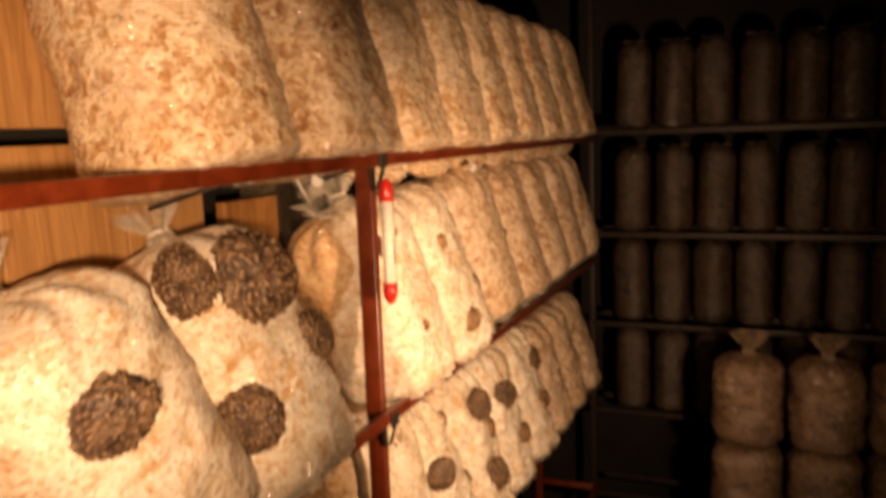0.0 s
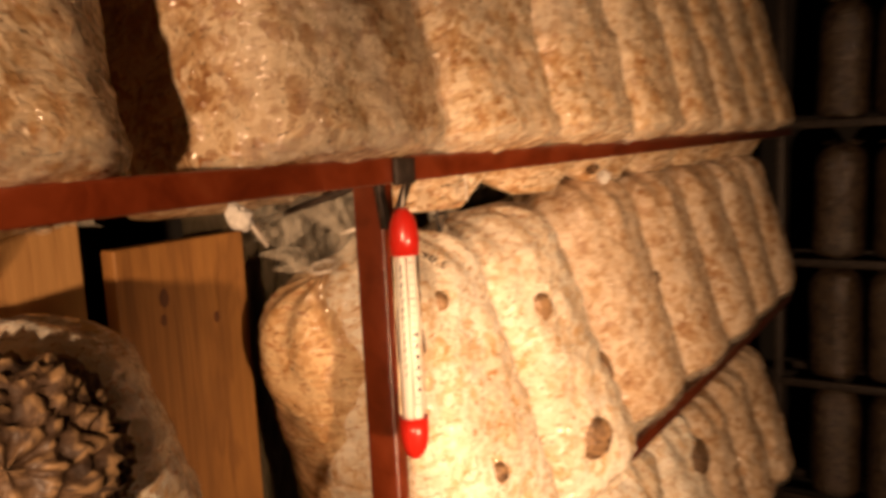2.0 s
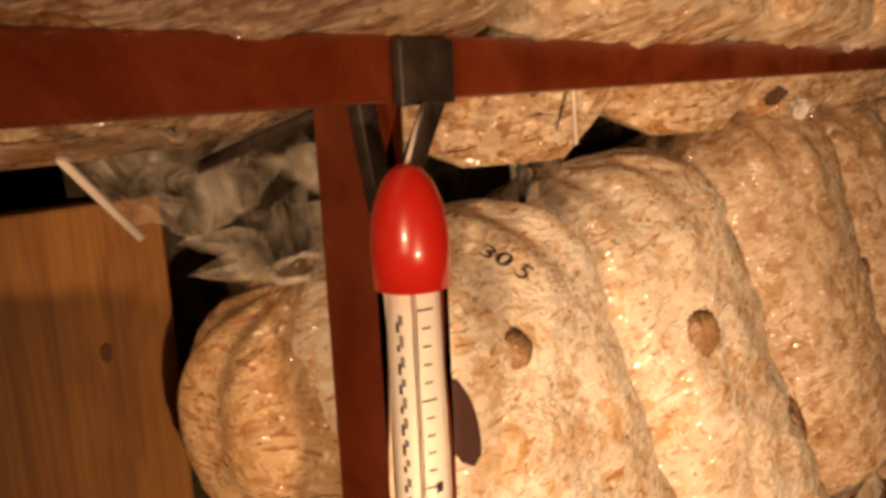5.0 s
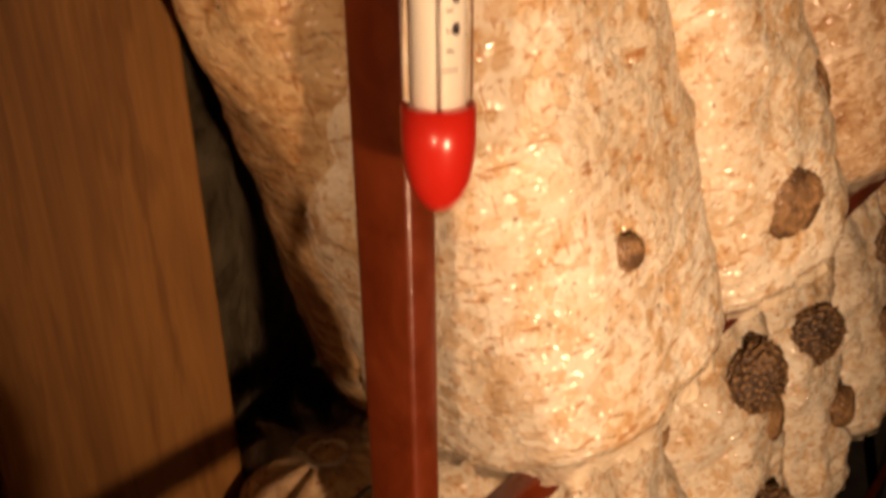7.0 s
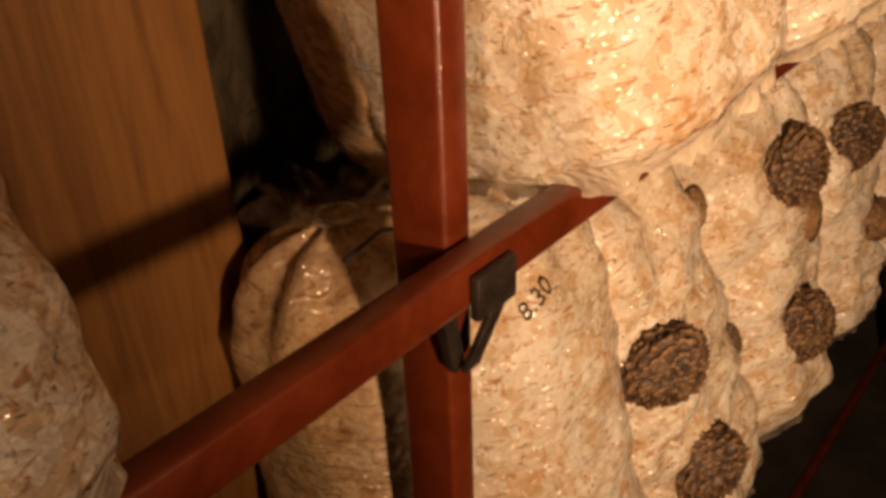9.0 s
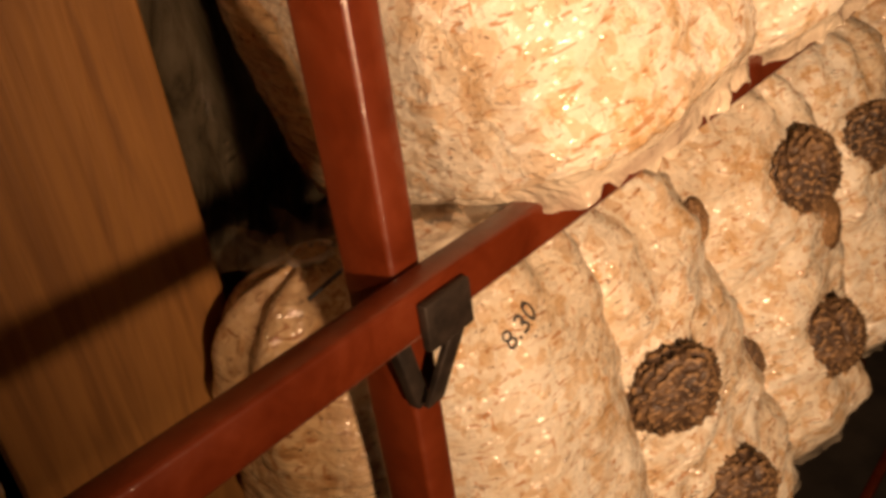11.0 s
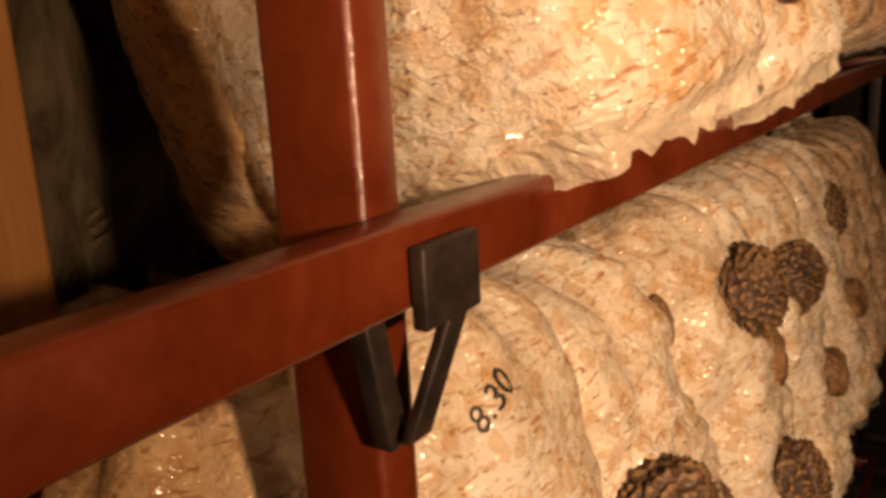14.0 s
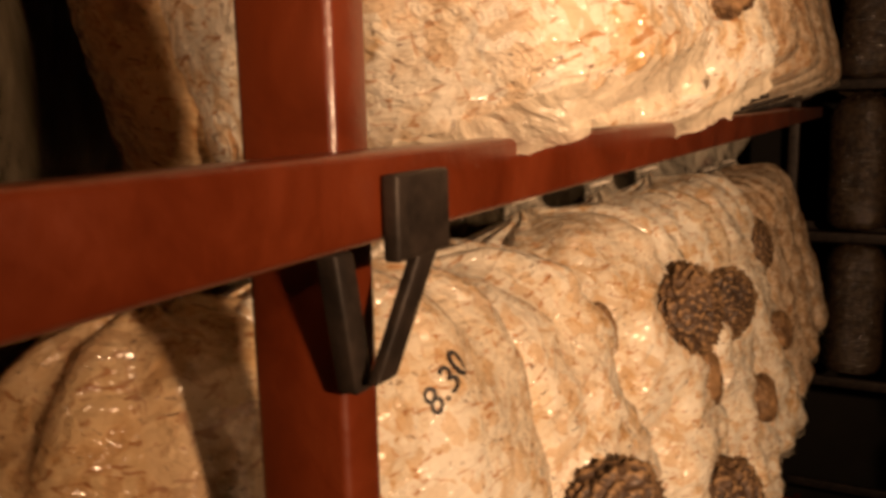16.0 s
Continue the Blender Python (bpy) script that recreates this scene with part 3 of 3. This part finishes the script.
UPPER = []
for i, (y, r, dy) in enumerate([(-0.300, 0.110, 0.0), (-0.052, 0.095, 0.0), (0.14, 0.092, 0.0), (0.325, 0.092, 0.01), (0.51, 0.09, -0.01), (0.69, 0.09, 0.0), (0.87, 0.09, 0.0), (1.05, 0.09, 0.01), (1.23, 0.09, 0.0)]):
    lumps = [((0.03, 0.425, 1.634), 0.016, 0.5, "dark", 1.0)] if i == 3 else [((0.0, -0.17 + 0.06, 1.68), 0.018, 0.3, "pale", 1.0)] if i == 1 else ()
    UPPER.append(make_bag(SHELF_1 - 0.003, y, y + dy, r, 0.305, 11 + i, BARK_BLOCK if i == 1 else TAN_BLOCK, TAN, 0.004, None, "bags on the upper shelf", lumps, sag=0.03 if i > 1 else 0.006, corner=0.013, square=3.6 if i else 2.1, bearing=0.05 if i == 1 else 0.0)[1])

def loose_film(owner, y0, y1, x, z, drop, seed):
    """A crumpled skirt of spare film hanging below the shelf."""
    bm = bmesh.new()
    nu, nv = 44, 18
    rows = []
    for j in range(nv + 1):
        v = j / nv
        row = []
        for k in range(nu + 1):
            y = y0 + (y1 - y0) * k / nu
            deep = drop(y) * (1 + 0.35 * noise.noise(Vector((y * 45, seed, 0))))
            q = Vector((y * 42, v * 2.6, seed))
            crease = abs(noise.noise(q)) + 0.6 * abs(noise.noise(q * 2.3))
            row.append(bm.verts.new((x + 0.030 * crease * (0.3 + v) - 0.01 * v, y + 0.008 * noise.noise(q + Vector((9, 0, 0))), z - deep * v)))
        rows.append(row)
    for a, c in zip(rows, rows[1:]):
        for k in range(nu):
            bm.faces.new((a[k], a[k + 1], c[k + 1], c[k]))
    inv = owner.matrix_world.inverted()
    for w in bm.verts:
        w.co = inv @ w.co
    part("loose_film", bm, LOOSE, owner, "crumpled clear film hanging below the shelf")


loose_film(UPPER[1], -0.165, 0.03, -0.115, 1.512, lambda y: 0.022 + 0.045 * max(0.0, 1 - abs(y + 0.005) / 0.06), 3.0)
loose_film(UPPER[0], -0.41, -0.18, -0.105, 1.512, lambda y: 0.024, 8.0)

b = "bags on the middle shelf"
make_bag(SHELF_2, 0.148, 0.044, 0.067, 0.322, 30, STRAW_BLOCK, "tan straw-like block in pleated clear plastic behind the rack post", 0.003, True, b, push=-0.0069, kick=-0.107, neck_length=0.03)
patched_bag, patched = make_bag(SHELF_2, 0.134, 0.097, 0.086, 0.306, 31, WHITE_BLOCK, WHITE, 0.004, True, b,
         [((0.0, 0.067, 1.403), 0.014, 0.4, "pale", 1.0), ((0.03, 0.088, 1.256), 0.016, 0.4, "pale", 1.0)],
         writing=("30 5", (-0.02, 0.093, 1.434), 0.0115, -60), rise=0.005, square=3.4)
# narrow dark red-brown oval laid on the bag
part("tear", patched_bag.patch_bm((-0.01, 0.028, 1.381), lambda a: 1 / math.sqrt((math.cos(a) / 0.006) ** 2 + (math.sin(a) / 0.019) ** 2)), DARK_RED, patched, "narrow dark red-brown patch on the film")
make_bag(SHELF_2, 0.335, 0.255, 0.098, 0.316, 32, WHITE_BLOCK, WHITE, 0.007, True, b,
         [((0.0, 0.239, 1.362), 0.028, 0.35, "pale", 0.9), ((0.05, 0.262, 1.225), 0.040, 0.25, "pale", 1.0), ((0.01, 0.369, 1.274), 0.034, 0.4, "pale", 0.7)], rise=0.009)
make_bag(SHELF_2, 0.525, 0.490, 0.104, 0.312, 33, PINK_BLOCK, PINK, 0.003, True, b, [((0.0, 0.565, 1.338), 0.014, 0.5, "dark", 1.0)], plug=(-0.03, 0.44, 1.475), rise=0.028)
for i, y in enumerate((0.735, 0.94, 1.135, 1.30)):
    make_bag(SHELF_2, y, y - 0.03, 0.100 if i < 3 else 0.088, 0.31, 34 + i, PINK_BLOCK, PINK, 0.003, True, b,
             [((0.0, 0.792, 1.334), 0.014, 0.5, "dark", 1.0)] if i == 0 else (), rise=0.026)
make_bag(SHELF_2, -0.232, -0.264, 0.108, 0.315, 41, WHITE_BLOCK, "white grown-through block with dark mushroom cushions on the shelf", 0.005, True, b,
         [((0.0, -0.279, 1.401), 0.092, 0.62, "dark", 1.0), ((-0.03, -0.375, 1.405), 0.07, 0.62, "dark", 0.8), ((0.02, -0.186, 1.319), 0.058, 0.55, "dark", 0.9), ((0.0, -0.330, 1.250), 0.066, 0.5, "dark", 1.0)],
         plug=(-0.03, -0.125, 1.488), push=-0.016, kick=0.035, rise=-0.006)
make_bag(SHELF_2, -0.405, -0.515, 0.112, 0.30, 42, WHITE_BLOCK, "white grown-through block with dark mushroom cushions on the shelf", 0.005, True, b,
         [((0.02, -0.525, 1.318), 0.060, 0.5, "dark", 1.35)])
make_bag(SHELF_2, -0.69, -0.72, 0.10, 0.29, 43, WHITE_BLOCK, WHITE, 0.005, True, b)

b = "bags on the lower shelf"
LOWER = "white lumpy block with dark brown mushroom cushions in clear plastic"
make_bag(SHELF_3, 0.052, 0.050, 0.067, 0.338, 50, STRAW_BLOCK, "tan straw-like block in pleated clear plastic behind the rack post", 0.003, True, b, push=-0.022, kick=-0.062, neck_length=0.018)
make_bag(SHELF_3, 0.108, 0.106, 0.077, 0.330, 51, WHITE_BLOCK, "white grown-through block with black handwriting on its plastic", 0.004, True, b,
         [((0.0, 0.10, 0.90), 0.035, 0.3, "pale", 1.0)], writing=("8.30", (-0.037, 0.084, 1.064), 0.0132, 34))
make_bag(SHELF_3, 0.272, 0.185, 0.095, 0.325, 52, WHITE_BLOCK, LOWER, 0.0095, True, b,
         [((-0.02, 0.187, 0.972), 0.050, 0.62, "dark", 1.1), ((0.05, 0.222, 0.872), 0.055, 0.55, "dark", 1.0), ((-0.02, 0.276, 1.046), 0.03, 0.4, "pale", 0.7), ((0.0, 0.327, 0.918), 0.035, 0.62, "dark", 0.5)])
make_bag(SHELF_3, 0.42, 0.40, 0.095, 0.32, 53, WHITE_BLOCK, LOWER, 0.0095, True, b,
         [((-0.025, 0.402, 1.016), 0.058, 0.62, "dark", 1.0), ((0.054, 0.392, 0.895), 0.056, 0.55, "dark", 1.0), ((0.018, 0.442, 0.972), 0.04, 0.3, "pale", 0.8)])
make_bag(SHELF_3, 0.585, 0.575, 0.092, 0.315, 54, WHITE_BLOCK, LOWER, 0.0095, True, b, [((-0.008, 0.549, 0.992), 0.056, 0.5, "dark", 1.0), ((0.03, 0.60, 0.90), 0.04, 0.4, "pale", 1.0)])
make_bag(SHELF_3, 0.765, 0.755, 0.092, 0.315, 59, WHITE_BLOCK, LOWER, 0.0095, True, b, [((-0.03, 0.786, 1.002), 0.055, 0.5, "dark", 1.0), ((0.03, 0.77, 0.92), 0.04, 0.4, "pale", 1.0)])
for i, y in enumerate((0.945, 1.12, 1.29)):
    make_bag(SHELF_3, y, y - 0.02, 0.092, 0.29, 55 + i, PINK_BLOCK, PINK, 0.006, True, b)

for y, z, fx in BEARERS:
    rod = tube_bm([(-0.011, y, z - 0.010 + 0.27 * (-0.011 - fx)), (-0.14, y, z - 0.010 + 0.27 * (-0.14 - fx))], 0.0025, 8)
    part("bearer", rod, STEEL, rack, "thin dark steel bearer rod")

# ---- the far rack across the end of the aisle ----
# dark steel here, not red paint, carries the dimness of this end
far_rack = tagged(new("shelf_rack"), "steel rack across the end of the aisle, dark for the dim there", "rack")
for zt in (1.53, 1.20, 0.90, 0.60, 0.30):
    part("beam", box_bm(-0.05, 1.30, 1.62, 1.634, zt - 0.02, zt, 0.002), STEEL, far_rack)
    part("rear_rail", box_bm(-0.05, 1.30, 1.78, 1.794, zt - 0.02, zt, 0.002), STEEL, far_rack)
for xp in (-0.06, 1.30):
    part("post", box_bm(xp - 0.01, xp + 0.01, 1.636, 1.66, 0.0, 2.1, 0.002), STEEL, far_rack)

far_bag = Bag((0, 0, 0), (0, 0, 1), 0.056, 0.27, 71, 0.003, False)
far_proto = tagged(new("substrate_bag"), "brown sawdust block darkened for the dim far end, in clear plastic on the far rack", "mushroom bag", "bags on the far rack")
part("block", far_bag.body_bm(36, 26), FAR_DIM_BLOCK, far_proto)
part("neck", far_bag.neck_bm(0.006), DIM_FILM, far_proto, "folded clear plastic neck")
far_rng = random.Random(9)
first = True
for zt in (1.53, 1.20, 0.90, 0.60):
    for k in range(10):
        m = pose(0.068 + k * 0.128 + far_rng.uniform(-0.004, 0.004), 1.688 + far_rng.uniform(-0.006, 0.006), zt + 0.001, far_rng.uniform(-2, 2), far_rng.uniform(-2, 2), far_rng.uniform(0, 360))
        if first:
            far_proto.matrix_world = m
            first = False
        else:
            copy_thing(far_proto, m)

# ---- the low rack beside the aisle ----
low_rack = tagged(new("shelf_rack"), "dark low rack standing beside the aisle", "rack")
for zt in (0.60, 0.30):
    part("shelf", box_bm(0.36, 1.10, 0.84, 1.10, zt - 0.02, zt, 0.002), DARK_TIMBER, low_rack)
for xp in (0.37, 1.07):
    for yp in (0.85, 1.07):
        part("leg", box_bm(xp, xp + 0.02, yp, yp + 0.02, 0.0, 0.58, 0.002), STEEL, low_rack)
for i, x in enumerate((0.455, 0.618, 0.782)):
    for j, zb in enumerate((0.602, 0.812)):
        bag = Bag((x, 0.93, zb), (x + 0.01 * (i - 1), 0.935, zb + 1), 0.077, 0.20, 81 + i + 5 * j, 0.006, True if j else None)
        thing = tagged(new("substrate_bag"), "short brown block darkened for the dim, in a pile, ruffled plastic on top", "mushroom bag", "bags on the low rack")
        thing.matrix_world = bag.m
        part("block", bag.body_bm(48, 34), LOW_DIM_BLOCK, thing)
        if j:
            part("neck", bag.neck_bm(0.05), DIM_FILM, thing, "gathered clear plastic neck")

# ---- small things ----
def strand(points, label, mat=STRING, radius=0.0016):
    return tagged(new("string", mesh_of("string", tube_bm(points, radius, 6), mat)), label, "string")


strand([(-0.10, -0.100, 1.528), (-0.10, -0.066, 1.493), (-0.10, -0.036, 1.456)], "pale stiff twine end hanging under the shelf", STRING, 0.0019)
strand([(-0.02, 0.113, 1.510), (-0.02, 0.114, 1.497), (-0.02, 0.116, 1.476)], "short pale twine end hanging under the shelf", STRING, 0.0009)
strand([(-0.075, 0.154, 1.436), (-0.075, 0.153, 1.455), (-0.074, 0.151, 1.471)], "black wire tie end standing up from a bag neck", INK, 0.0010)
strand([(-0.075, 0.154, 1.440), (-0.074, 0.160, 1.452), (-0.072, 0.164, 1.458)], "black wire tie end bent over a bag neck", INK, 0.0010)
strand([(-0.088, 0.050, 1.104), (-0.086, 0.030, 1.112), (-0.085, 0.006, 1.108)], "black wire tie end lying on a bag neck", INK, 0.0012)
